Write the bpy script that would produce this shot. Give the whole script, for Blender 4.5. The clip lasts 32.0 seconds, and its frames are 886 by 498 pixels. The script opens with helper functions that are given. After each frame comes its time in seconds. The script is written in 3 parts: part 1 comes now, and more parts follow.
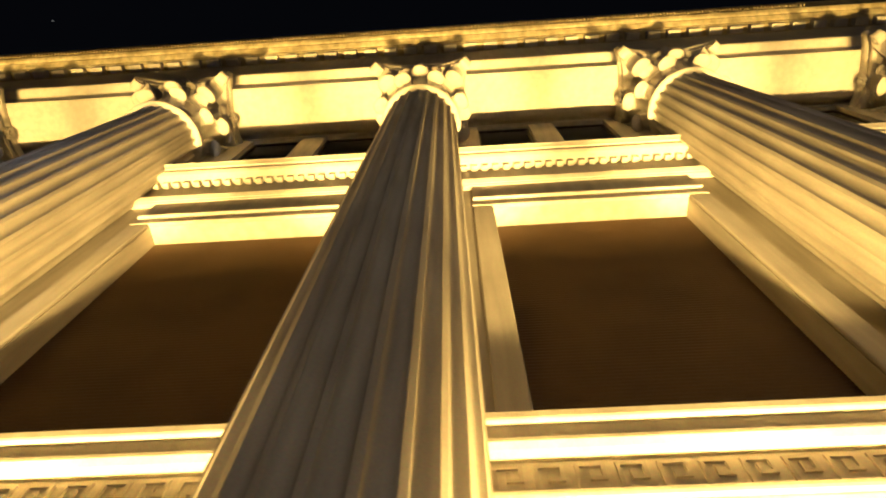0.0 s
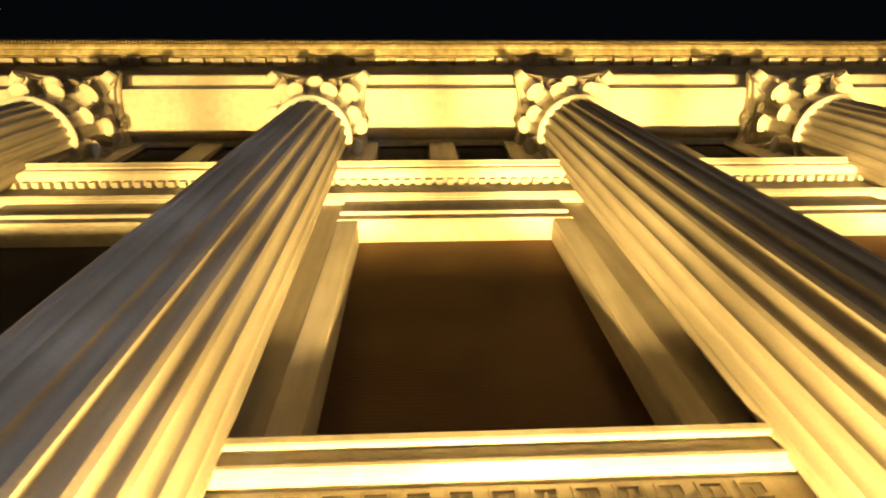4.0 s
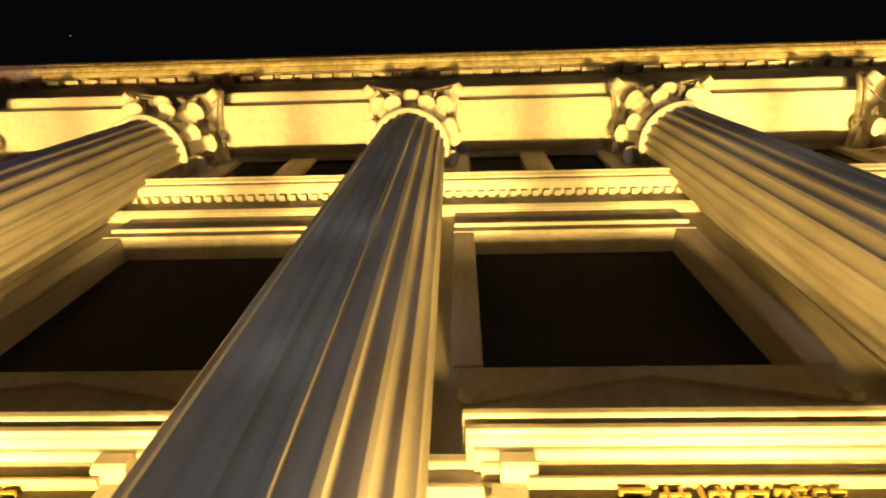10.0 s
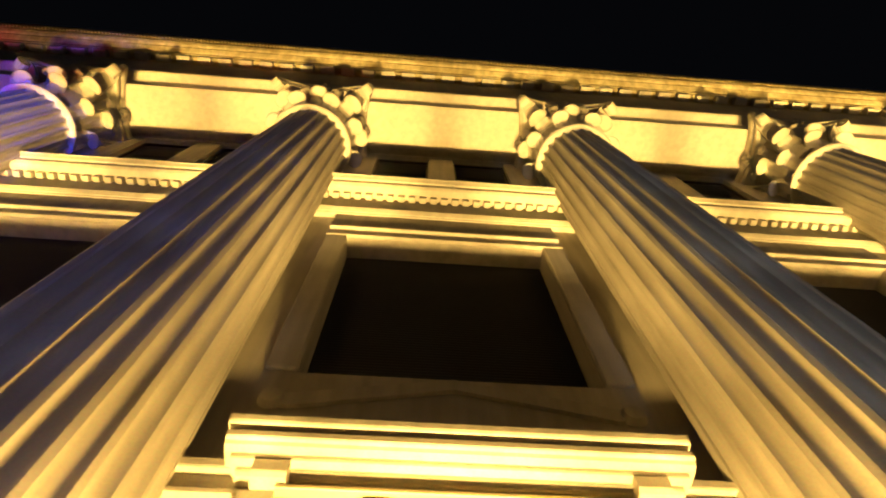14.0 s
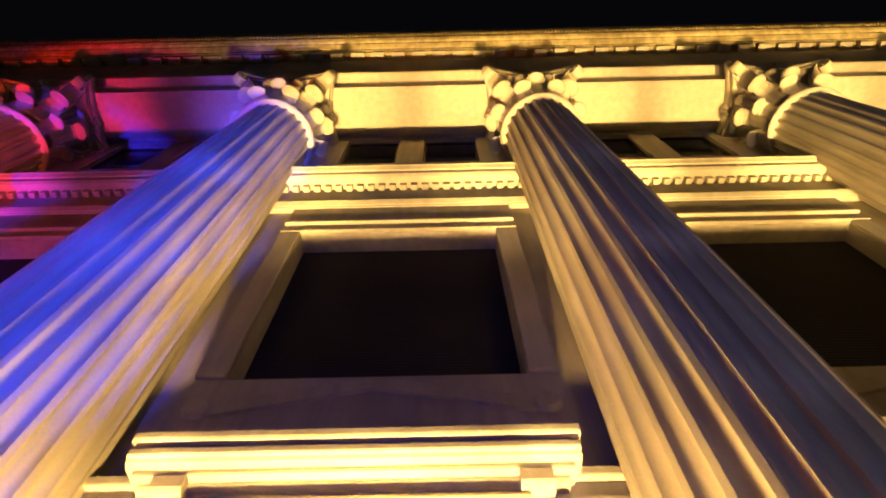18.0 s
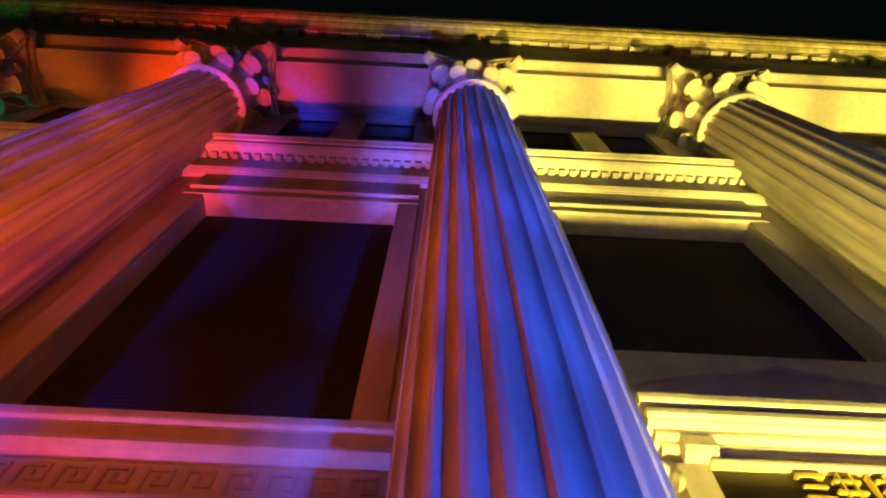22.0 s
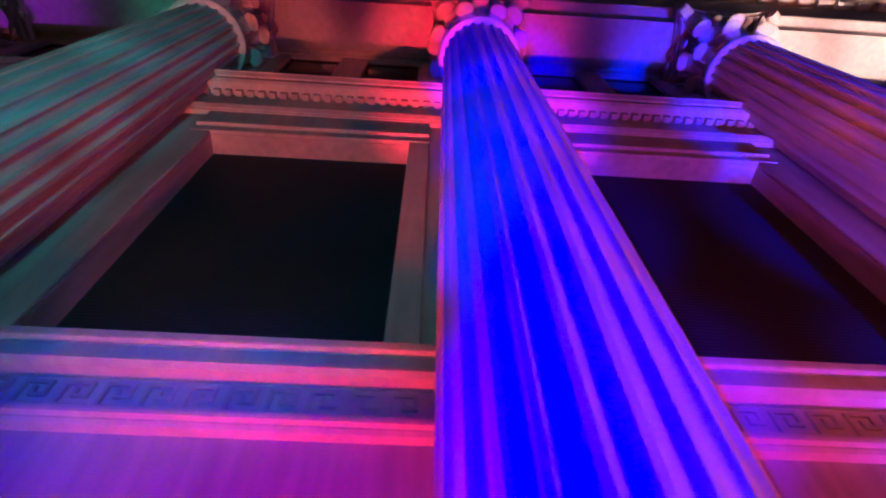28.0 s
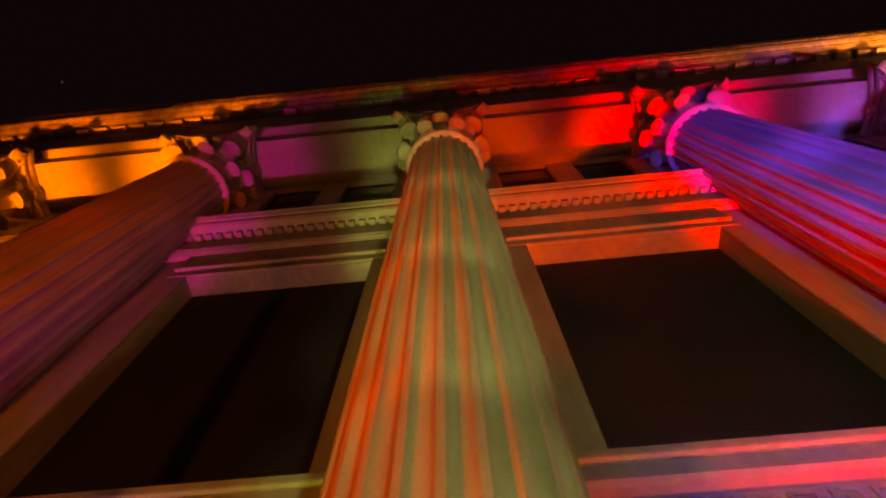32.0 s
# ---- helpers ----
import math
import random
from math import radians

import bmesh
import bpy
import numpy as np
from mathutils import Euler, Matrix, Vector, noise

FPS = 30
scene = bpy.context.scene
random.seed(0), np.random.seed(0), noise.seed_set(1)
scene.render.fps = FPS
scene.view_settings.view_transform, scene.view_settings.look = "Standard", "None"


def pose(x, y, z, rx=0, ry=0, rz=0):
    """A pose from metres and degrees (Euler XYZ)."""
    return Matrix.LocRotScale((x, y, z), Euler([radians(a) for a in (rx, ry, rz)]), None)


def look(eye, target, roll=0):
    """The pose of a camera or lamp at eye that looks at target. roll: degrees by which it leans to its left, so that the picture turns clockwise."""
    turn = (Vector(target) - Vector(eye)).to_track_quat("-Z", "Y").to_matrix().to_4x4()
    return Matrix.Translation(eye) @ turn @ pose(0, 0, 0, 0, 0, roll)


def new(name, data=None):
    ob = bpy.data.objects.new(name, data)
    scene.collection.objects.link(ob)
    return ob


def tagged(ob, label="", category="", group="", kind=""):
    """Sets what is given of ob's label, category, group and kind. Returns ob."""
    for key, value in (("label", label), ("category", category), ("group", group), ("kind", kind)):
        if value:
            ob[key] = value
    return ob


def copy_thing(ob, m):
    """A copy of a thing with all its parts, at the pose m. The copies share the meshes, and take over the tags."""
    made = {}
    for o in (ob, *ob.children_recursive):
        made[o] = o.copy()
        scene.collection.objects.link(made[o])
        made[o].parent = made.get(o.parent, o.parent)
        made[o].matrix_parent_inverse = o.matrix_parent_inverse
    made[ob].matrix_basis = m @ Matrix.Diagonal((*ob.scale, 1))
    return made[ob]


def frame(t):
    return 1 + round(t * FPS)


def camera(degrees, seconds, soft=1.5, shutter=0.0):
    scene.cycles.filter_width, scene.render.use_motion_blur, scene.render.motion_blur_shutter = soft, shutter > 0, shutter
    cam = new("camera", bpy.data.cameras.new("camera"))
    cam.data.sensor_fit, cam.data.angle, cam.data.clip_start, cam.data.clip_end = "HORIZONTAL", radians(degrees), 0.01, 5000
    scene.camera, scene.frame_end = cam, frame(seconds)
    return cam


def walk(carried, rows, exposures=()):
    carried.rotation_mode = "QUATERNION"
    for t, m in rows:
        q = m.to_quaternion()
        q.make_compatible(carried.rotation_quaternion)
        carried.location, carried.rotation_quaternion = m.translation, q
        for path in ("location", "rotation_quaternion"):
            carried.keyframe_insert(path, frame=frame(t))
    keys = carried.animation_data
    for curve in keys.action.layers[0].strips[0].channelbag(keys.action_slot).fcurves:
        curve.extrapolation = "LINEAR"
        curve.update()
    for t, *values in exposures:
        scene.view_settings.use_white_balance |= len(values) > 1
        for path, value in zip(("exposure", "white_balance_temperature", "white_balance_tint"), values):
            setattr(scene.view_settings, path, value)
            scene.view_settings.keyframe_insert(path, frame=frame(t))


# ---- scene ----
cam = camera(76.0, 32.0, soft=2.0, shutter=0.4)
PATH = [
    (0.0, 0.618, 0.052, 1.440, 154.62, -0.49, 3.57),
    (0.5, 0.148, 0.036, 1.451, 155.60, 0.15, 3.07),
    (1.0, -0.372, 0.031, 1.435, 155.12, -0.20, 5.71),
    (2.0, -1.224, -0.045, 1.417, 153.20, -0.23, 3.01),
    (2.5, -1.661, -0.011, 1.443, 156.00, 0.30, -0.50),
    (4.5, -3.409, 0.128, 1.549, 156.06, 2.74, -0.13),
    (5.0, -4.057, 0.108, 1.538, 155.41, 0.63, -2.26),
    (5.5, -4.553, 0.122, 1.532, 154.55, 1.15, 1.14),
    (6.0, -5.019, 0.097, 1.548, 155.40, 0.13, 0.76),
    (6.5, -5.495, 0.058, 1.510, 153.36, 0.04, 3.77),
    (7.0, -5.864, 0.087, 1.527, 152.32, -0.72, 4.59),
    (7.5, -6.415, 0.139, 1.568, 150.21, 0.47, 5.91),
    (8.0, -6.833, 0.110, 1.569, 149.04, 2.19, 5.71),
    (8.5, -7.233, 0.129, 1.580, 151.48, 2.42, 6.06),
    (9.0, -7.654, 0.109, 1.585, 155.59, 0.89, 4.03),
    (9.5, -8.060, 0.109, 1.607, 159.30, -1.13, 0.53),
    (10.0, -8.497, 0.127, 1.636, 157.16, -1.46, 1.67),
    (10.5, -8.933, 0.146, 1.665, 157.07, -2.20, -0.26),
    (11.0, -9.513, 0.069, 1.642, 153.57, -1.76, 2.17),
    (11.5, -10.051, 0.016, 1.672, 151.73, -1.56, -0.13),
    (12.0, -10.476, -0.003, 1.646, 150.45, -0.31, 1.42),
    (12.5, -10.903, -0.024, 1.633, 151.87, 0.28, -1.15),
    (13.0, -11.322, -0.007, 1.617, 153.19, 0.54, -1.03),
    (13.5, -11.736, -0.001, 1.625, 154.32, 0.72, -4.36),
    (14.0, -12.117, 0.011, 1.631, 157.12, 0.99, -4.32),
    (14.5, -12.565, -0.042, 1.601, 156.02, 0.82, 0.18),
    (15.0, -13.005, -0.112, 1.593, 156.07, -0.61, 2.56),
    (15.5, -13.471, -0.112, 1.626, 153.73, -2.95, 9.52),
    (17.5, -15.402, -0.191, 1.687, 152.85, 0.11, 0.79),
    (18.0, -15.852, -0.270, 1.691, 153.78, 0.48, 1.14),
    (18.5, -16.235, -0.249, 1.655, 153.51, 1.22, 1.22),
    (19.0, -16.655, -0.237, 1.639, 152.56, 1.12, 2.02),
    (19.5, -17.077, -0.249, 1.624, 154.70, -0.37, 3.30),
    (20.0, -17.512, -0.278, 1.583, 154.10, 0.08, 4.56),
    (20.5, -17.934, -0.322, 1.569, 152.91, -0.92, -0.75),
    (21.0, -18.423, -0.232, 1.527, 153.21, -1.13, 0.12),
    (21.5, -18.878, -0.131, 1.530, 153.89, -1.88, -4.19),
    (22.0, -19.305, -0.058, 1.538, 153.47, -0.78, -2.81),
    (22.5, -19.722, -0.067, 1.537, 155.40, 0.60, -4.80),
    (23.0, -20.108, -0.041, 1.538, 157.43, 0.20, -6.64),
    (23.5, -20.507, -0.018, 1.563, 157.29, 1.32, -7.97),
    (24.0, -20.920, 0.020, 1.540, 154.54, 0.39, -6.46),
    (24.5, -21.328, 0.038, 1.521, 153.39, 2.18, -2.14),
    (25.0, -21.736, 0.026, 1.504, 152.65, 1.47, -1.63),
    (25.5, -22.163, -0.012, 1.468, 149.62, 1.45, -1.09),
    (27.5, -23.812, 0.096, 1.401, 149.48, 0.36, -6.24),
    (28.0, -24.314, 0.121, 1.430, 148.83, 0.27, -3.61),
    (28.8, -25.137, 0.113, 1.478, 152.89, 1.18, -2.28),
    (29.0, -25.202, 0.078, 1.473, 154.04, 0.50, -2.51),
    (29.5, -25.557, 0.137, 1.503, 157.40, 0.18, -3.56),
    (30.0, -26.058, 0.216, 1.493, 158.59, 0.45, -1.11),
    (30.5, -26.587, 0.070, 1.474, 157.14, -0.25, 0.30),
    (31.0, -27.034, 0.064, 1.477, 154.82, 0.89, 3.69),
    (31.3, -27.295, 0.038, 1.464, 155.61, 0.02, 4.71),
    (32.0, -28.031, -0.015, 1.378, 158.80, 0.21, 5.65),
]
EXPOSURES = [
    (0.0, 0.0, 6300, 10), (8.0, 0.0, 6700, 8), (15.5, 0.0, 7000, 8), (17.9, 0.0, 6900, 16), (18.8, 0.0, 5700, 30), (20.8, 0.0, 5700, 25), (21.5, 0.0, 7600, -40), (23.3, 0.0, 7600, -40),
    (24.1, 0.05, 15000, 30), (25.5, 0.0, 15000, 45), (27.4, -0.1, 4500, 80), (28.6, -0.1, 4500, 80), (29.0, 0.0, 4700, 50), (29.7, 0.12, 22000, -80), (31.3, 0.12, 22000, -80), (31.7, 0.05, 16000, 0), (32.0, 0.1, 22000, 120),
]
walk(cam, [(r[0], pose(*r[1:])) for r in PATH], EXPOSURES)

# ---------------------------------------------------------------- plan (metres)
BAY = 4.7            # column spacing
COL_Y = 2.35         # column axes
WALL_Y = 2.85        # wall face behind the columns
X0, X1 = 13.0, -42.0  # ends of the facade
FIRST, LAST = -1, 9   # columns
SOFFIT = 13.10       # underside of the entablature


def col_x(i):
    return -(i - 1) * BAY


def bay_x(i):
    return -(i - 0.5) * BAY


# ---------------------------------------------------------------- light
world = bpy.data.worlds.new("night")
scene.world = world
world.use_nodes = True
world.node_tree.nodes["Background"].inputs[0].default_value = (0.0016, 0.0018, 0.0026, 1)
world.node_tree.nodes["Background"].inputs[1].default_value = 1.0


def spot(name, at, to, watts, colour, cone, blend=0.6, radius=0.06):
    data = bpy.data.lights.new(name, "SPOT")
    data.energy, data.color, data.spot_size, data.spot_blend, data.shadow_soft_size = watts, colour, radians(cone), blend, radius
    ob = new(name, data)
    ob.matrix_world = look(at, to)
    return ob


AMBER = (1.0, 0.62, 0.17)
AZURE, COBALT, LEAF = (0.03, 0.06, 1.0), (0.035, 0.02, 1.0), (0.07, 0.58, 0.24)
FLAME, OCHRE = (1.0, 0.11, 0.01), (0.64, 0.36, 0.03)
RED, BLUE, MAGENTA, GREEN, ORANGE = (1.0, 0.025, 0.008), (0.035, 0.002, 1.0), (0.75, 0.01, 0.7), (0.01, 0.8, 0.13), (1.0, 0.38, 0.01)
# uplights on both sides of each column, standing on the base course: (colour, share) right and left of the column
UPLIGHTS = {i: ((AMBER, 1.0), (AMBER, 1.0)) for i in range(FIRST, LAST + 1)}
for i in (0, 1):
    UPLIGHTS[i] = ((AMBER, 1.7), (AMBER, 1.7))
UPLIGHTS[2] = ((AMBER, 1.55), (AMBER, 1.0))
UPLIGHTS[5] = ((AMBER, 1.0), ((0.16, 0.10, 1.0), 0.55))
UPLIGHTS[6] = (((1.0, 0.03, 0.10), 0.6), (RED, 1.0))
UPLIGHTS[7] = (((0.8, 0.16, 0.02), 0.20), (GREEN, 0.15))
UPLIGHTS[8] = ((MAGENTA, 0.16), (ORANGE, 1.2))
UPLIGHTS[9] = ((ORANGE, 1.0), (ORANGE, 0.8))
for i, sides in UPLIGHTS.items():
    for side, (colour, share) in zip((1, -1), sides):
        x = col_x(i) + side * 1.15
        y = 2.05 if i in (3, 4) or (i, side) in ((2, -1), (5, 1)) else 2.2
        spill, beam = (3100, 11000) if colour == AMBER else (650, 7500)
        spot("uplight", (x + side * 0.15, y, 0.75), (x + side * 0.15, y + 0.05, 13.0), spill * share, colour, 68, 0.8, 0.10)
        spot("uplight_beam", (x, y, 0.8), (x - side * (0.16 if colour == AMBER else 0.45), y + 0.10, 12.8), beam * share, colour, 15, 1.0, 0.08)

# soft fill from across the road, in place of unseen street lamps
for eye, to, watts, colour in (
    ((6.0, -9.0, 5.0), (6.0, 2.0, 6.0), 120, (1.0, 0.80, 0.56)),
    ((-7.5, -9.0, 5.0), (-7.5, 2.0, 6.0), 10, (1.0, 0.74, 0.48)),
    ((-24.0, -9.0, 5.0), (-24.0, 2.0, 6.0), 8, (0.86, 0.88, 1.0)),
):
    data = bpy.data.lights.new("street_light", "AREA")
    data.energy, data.color, data.size = watts, colour, 1.5
    new("street_light", data).matrix_world = look(eye, to)


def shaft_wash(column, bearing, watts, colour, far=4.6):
    """A stack of narrow spots low on the pavement, at a bearing (degrees to the right) from a column's front, aimed up
    its shaft, for the light show and for added fill.
    """
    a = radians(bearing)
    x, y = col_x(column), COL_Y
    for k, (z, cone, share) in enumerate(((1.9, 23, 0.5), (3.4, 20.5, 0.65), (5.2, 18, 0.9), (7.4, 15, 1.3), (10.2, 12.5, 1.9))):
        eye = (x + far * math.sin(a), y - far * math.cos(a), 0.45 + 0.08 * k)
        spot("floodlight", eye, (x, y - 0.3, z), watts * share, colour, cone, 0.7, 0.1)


# added fill: cool white on the shafts of the entrances, its source unseen
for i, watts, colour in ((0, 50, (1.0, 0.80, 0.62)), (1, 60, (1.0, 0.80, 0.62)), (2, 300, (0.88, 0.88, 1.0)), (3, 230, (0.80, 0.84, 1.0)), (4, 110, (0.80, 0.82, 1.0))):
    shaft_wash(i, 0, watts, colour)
# the light show over the columns and bays past the entrances
shaft_wash(4, 14, 70, BLUE)
shaft_wash(5, 28, 3600, AZURE)
shaft_wash(5, -72, 800, FLAME)
shaft_wash(6, 50, 1300, FLAME)
shaft_wash(6, -30, 3200, COBALT)
shaft_wash(6, -84, 900, FLAME)
shaft_wash(7, 22, 900, LEAF)
shaft_wash(7, -44, 800, FLAME)
shaft_wash(8, 22, 400, FLAME)
for i, colour, watts, cone, z, radius in ((4, BLUE, 130, 56, 6.0, 0.1), (5, FLAME, 620, 46, 6.0, 0.1), (6, LEAF, 520, 46, 6.4, 0.1), (6, COBALT, 750, 42, 2.6, 0.1), (7, OCHRE, 240, 58, 6.4, 0.02)):
    spot("floodlight", (bay_x(i), -2.4, 0.6), (bay_x(i), 2.8, z), watts, colour, cone, 0.9, radius)


# ---------------------------------------------------------------- materials
def material(name, base, rough=0.6, metal=0.0, dark=None, scale=6.0, fine=60.0, bump=0.15, spec=0.5, coat=0.0, streaks=0.0):
    m = bpy.data.materials.new(name)
    m.use_nodes = True
    nt = m.node_tree
    bsdf = nt.nodes["Principled BSDF"]
    bsdf.inputs["Roughness"].default_value, bsdf.inputs["Metallic"].default_value = rough, metal
    bsdf.inputs["Specular IOR Level"].default_value = spec
    bsdf.inputs["Coat Weight"].default_value = coat
    pos = nt.nodes.new("ShaderNodeTexCoord")
    obj = nt.nodes.new("ShaderNodeObjectInfo")
    shift = nt.nodes.new("ShaderNodeVectorMath")
    shift.operation = "MULTIPLY_ADD"
    shift.inputs[1].default_value = (1, 1, 1)
    nt.links.new(pos.outputs["Object"], shift.inputs[0])
    rnd = nt.nodes.new("ShaderNodeVectorMath")
    rnd.operation = "SCALE"
    rnd.inputs[0].default_value = (17.0, 9.0, 23.0)
    nt.links.new(obj.outputs["Random"], rnd.inputs["Scale"])
    nt.links.new(rnd.outputs[0], shift.inputs[2])
    large = nt.nodes.new("ShaderNodeTexNoise")
    large.inputs["Scale"].default_value, large.inputs["Detail"].default_value = scale / 6, 6
    small = nt.nodes.new("ShaderNodeTexNoise")
    small.inputs["Scale"].default_value, small.inputs["Detail"].default_value = fine, 4
    for n in (large, small):
        nt.links.new(shift.outputs[0], n.inputs["Vector"])
    ramp = nt.nodes.new("ShaderNodeValToRGB")
    dark = dark or tuple(c * 0.72 for c in base)
    ramp.color_ramp.elements[0].position, ramp.color_ramp.elements[1].position = 0.32, 0.62
    ramp.color_ramp.elements[0].color, ramp.color_ramp.elements[1].color = (*dark, 1), (*base, 1)
    mix = nt.nodes.new("ShaderNodeMix")
    mix.data_type, mix.blend_type = "RGBA", "MULTIPLY"
    mix.inputs["Factor"].default_value = 0.35
    nt.links.new(large.outputs["Fac"], ramp.inputs["Fac"])
    nt.links.new(ramp.outputs["Color"], mix.inputs["A"])
    nt.links.new(small.outputs["Color"], mix.inputs["B"])
    nt.links.new(mix.outputs["Result"], bsdf.inputs["Base Color"])
    if streaks:
        squash = nt.nodes.new("ShaderNodeVectorMath")
        squash.operation = "MULTIPLY"
        squash.inputs[1].default_value = (5.0, 5.0, 0.45)
        nt.links.new(shift.outputs[0], squash.inputs[0])
        drip = nt.nodes.new("ShaderNodeTexNoise")
        drip.inputs["Scale"].default_value, drip.inputs["Detail"].default_value = 1.6, 5
        nt.links.new(squash.outputs[0], drip.inputs["Vector"])
        band = nt.nodes.new("ShaderNodeMapRange")
        band.inputs["From Min"].default_value, band.inputs["From Max"].default_value = 0.35, 0.62
        band.inputs["To Min"].default_value, band.inputs["To Max"].default_value = 1.0 - streaks, 1.0
        nt.links.new(drip.outputs["Fac"], band.inputs["Value"])
        wash = nt.nodes.new("ShaderNodeMix")
        wash.data_type, wash.blend_type = "RGBA", "MULTIPLY"
        wash.inputs["Factor"].default_value = 1.0
        nt.links.new(mix.outputs["Result"], wash.inputs["A"])
        nt.links.new(band.outputs["Result"], wash.inputs["B"])
        nt.links.new(wash.outputs["Result"], bsdf.inputs["Base Color"])
        gloss = nt.nodes.new("ShaderNodeMapRange")
        gloss.inputs["To Min"].default_value, gloss.inputs["To Max"].default_value = rough - 0.12, rough + 0.15
        nt.links.new(large.outputs["Fac"], gloss.inputs["Value"])
        nt.links.new(gloss.outputs["Result"], bsdf.inputs["Roughness"])
    bp = nt.nodes.new("ShaderNodeBump")
    bp.inputs["Strength"].default_value, bp.inputs["Distance"].default_value = bump, 0.01
    nt.links.new(small.outputs["Fac"], bp.inputs["Height"])
    nt.links.new(bp.outputs["Normal"], bsdf.inputs["Normal"])
    return m


STONE = material("limestone", (0.70, 0.65, 0.56), 0.62, dark=(0.55, 0.50, 0.42), bump=0.2, streaks=0.20)
STONE_PALE = material("pale_limestone", (0.76, 0.71, 0.61), 0.6, dark=(0.62, 0.57, 0.48), bump=0.25, streaks=0.14)
PANEL = material("bronze_panel", (0.035, 0.026, 0.016), 0.45, 0.3, fine=120, bump=0.05)
GOLD = material("gilded_metal", (0.58, 0.43, 0.13), 0.4, 0.15, fine=90, bump=0.05)
STONE_WORN = material("weathered_limestone", (0.80, 0.70, 0.42), 0.65, dark=(0.50, 0.40, 0.20), scale=16, bump=0.6, streaks=0.35)
LEDGE = material("pale_gilding", (0.80, 0.70, 0.44), 0.5, 0.05, fine=90, bump=0.08)
BLIND_BROWN = material("brown_blind", (0.19, 0.112, 0.045), 0.8, fine=150, bump=0.1)
BLIND_DARK = material("dark_blind", (0.026, 0.028, 0.035), 0.8, fine=150, bump=0.1)
PAVING = material("paving_granite", (0.24, 0.23, 0.22), 0.7, fine=120)
ASPHALT = material("asphalt", (0.05, 0.05, 0.052), 0.85, fine=200, bump=0.4)
BRONZE = material("dark_bronze", (0.06, 0.045, 0.03), 0.45, 0.6, fine=90, bump=0.05)

GLASS = bpy.data.materials.new("window_glass")
GLASS.use_nodes = True
gb = GLASS.node_tree.nodes["Principled BSDF"]
gb.inputs["Base Color"].default_value = (0.42, 0.44, 0.43, 1)
gb.inputs["Transmission Weight"].default_value = 1.0
gb.inputs["Roughness"].default_value = 0.02
gb.inputs["IOR"].default_value = 1.45


# ---------------------------------------------------------------- mesh helpers
def part(name, bm, mat, parent=None, label="", kind=""):
    me = bpy.data.meshes.new(name)
    bmesh.ops.recalc_face_normals(bm, faces=bm.faces)
    bm.to_mesh(me)
    bm.free()
    me.materials.append(mat)
    ob = new(name, me)
    ob.parent = parent
    if label or kind:
        tagged(ob, label=label, kind=kind)
    return ob


def again(ob, parent=None, m=None):
    """Another object on the same mesh."""
    o = bpy.data.objects.new(ob.name, ob.data)
    scene.collection.objects.link(o)
    o.parent = parent if parent else ob.parent
    if m is not None:
        o.matrix_basis = m
    return o


def empty(name, label="", category="", group="", kind="", at=(0, 0, 0)):
    e = new(name)
    e.empty_display_size = 0.2
    e.location = at
    return tagged(e, label, category, group, kind)


def box(bm, x0, x1, y0, y1, z0, z1):
    vs = [bm.verts.new((x, y, z)) for x in (x0, x1) for y in (y0, y1) for z in (z0, z1)]
    for f in ((0, 1, 3, 2), (4, 6, 7, 5), (0, 4, 5, 1), (2, 3, 7, 6), (0, 2, 6, 4), (1, 5, 7, 3)):
        bm.faces.new([vs[k] for k in f])
    return vs


def soft_box(x0, x1, y0, y1, z0, z1, r=0.01):
    bm = bmesh.new()
    box(bm, x0, x1, y0, y1, z0, z1)
    bmesh.ops.bevel(bm, geom=list(bm.edges), offset=r, segments=1, affect="EDGES")
    return bm


def prism(bm, pts, x0, x1, cuts=1):
    """A profile of (y, z) points run along x."""
    rings = [[bm.verts.new((x0 + (x1 - x0) * k / cuts, y, z)) for y, z in pts] for k in range(cuts + 1)]
    n = len(pts)
    for a, b in zip(rings, rings[1:]):
        for k in range(n):
            bm.faces.new((a[k], a[(k + 1) % n], b[(k + 1) % n], b[k]))
    bm.faces.new(rings[0]), bm.faces.new(list(reversed(rings[-1])))


def run(pts, x0, x1):
    bm = bmesh.new()
    prism(bm, pts, x0, x1)
    return bm


def lathe(bm, prof, segs=32, smooth=True):
    rings = [[bm.verts.new((r * math.cos(2 * math.pi * k / segs), r * math.sin(2 * math.pi * k / segs), z)) for k in range(segs)] for r, z in prof]
    for a, b in zip(rings, rings[1:]):
        for k in range(segs):
            f = bm.faces.new((a[k], a[(k + 1) % segs], b[(k + 1) % segs], b[k]))
            f.smooth = smooth
    bm.faces.new(list(reversed(rings[0]))), bm.faces.new(rings[-1])


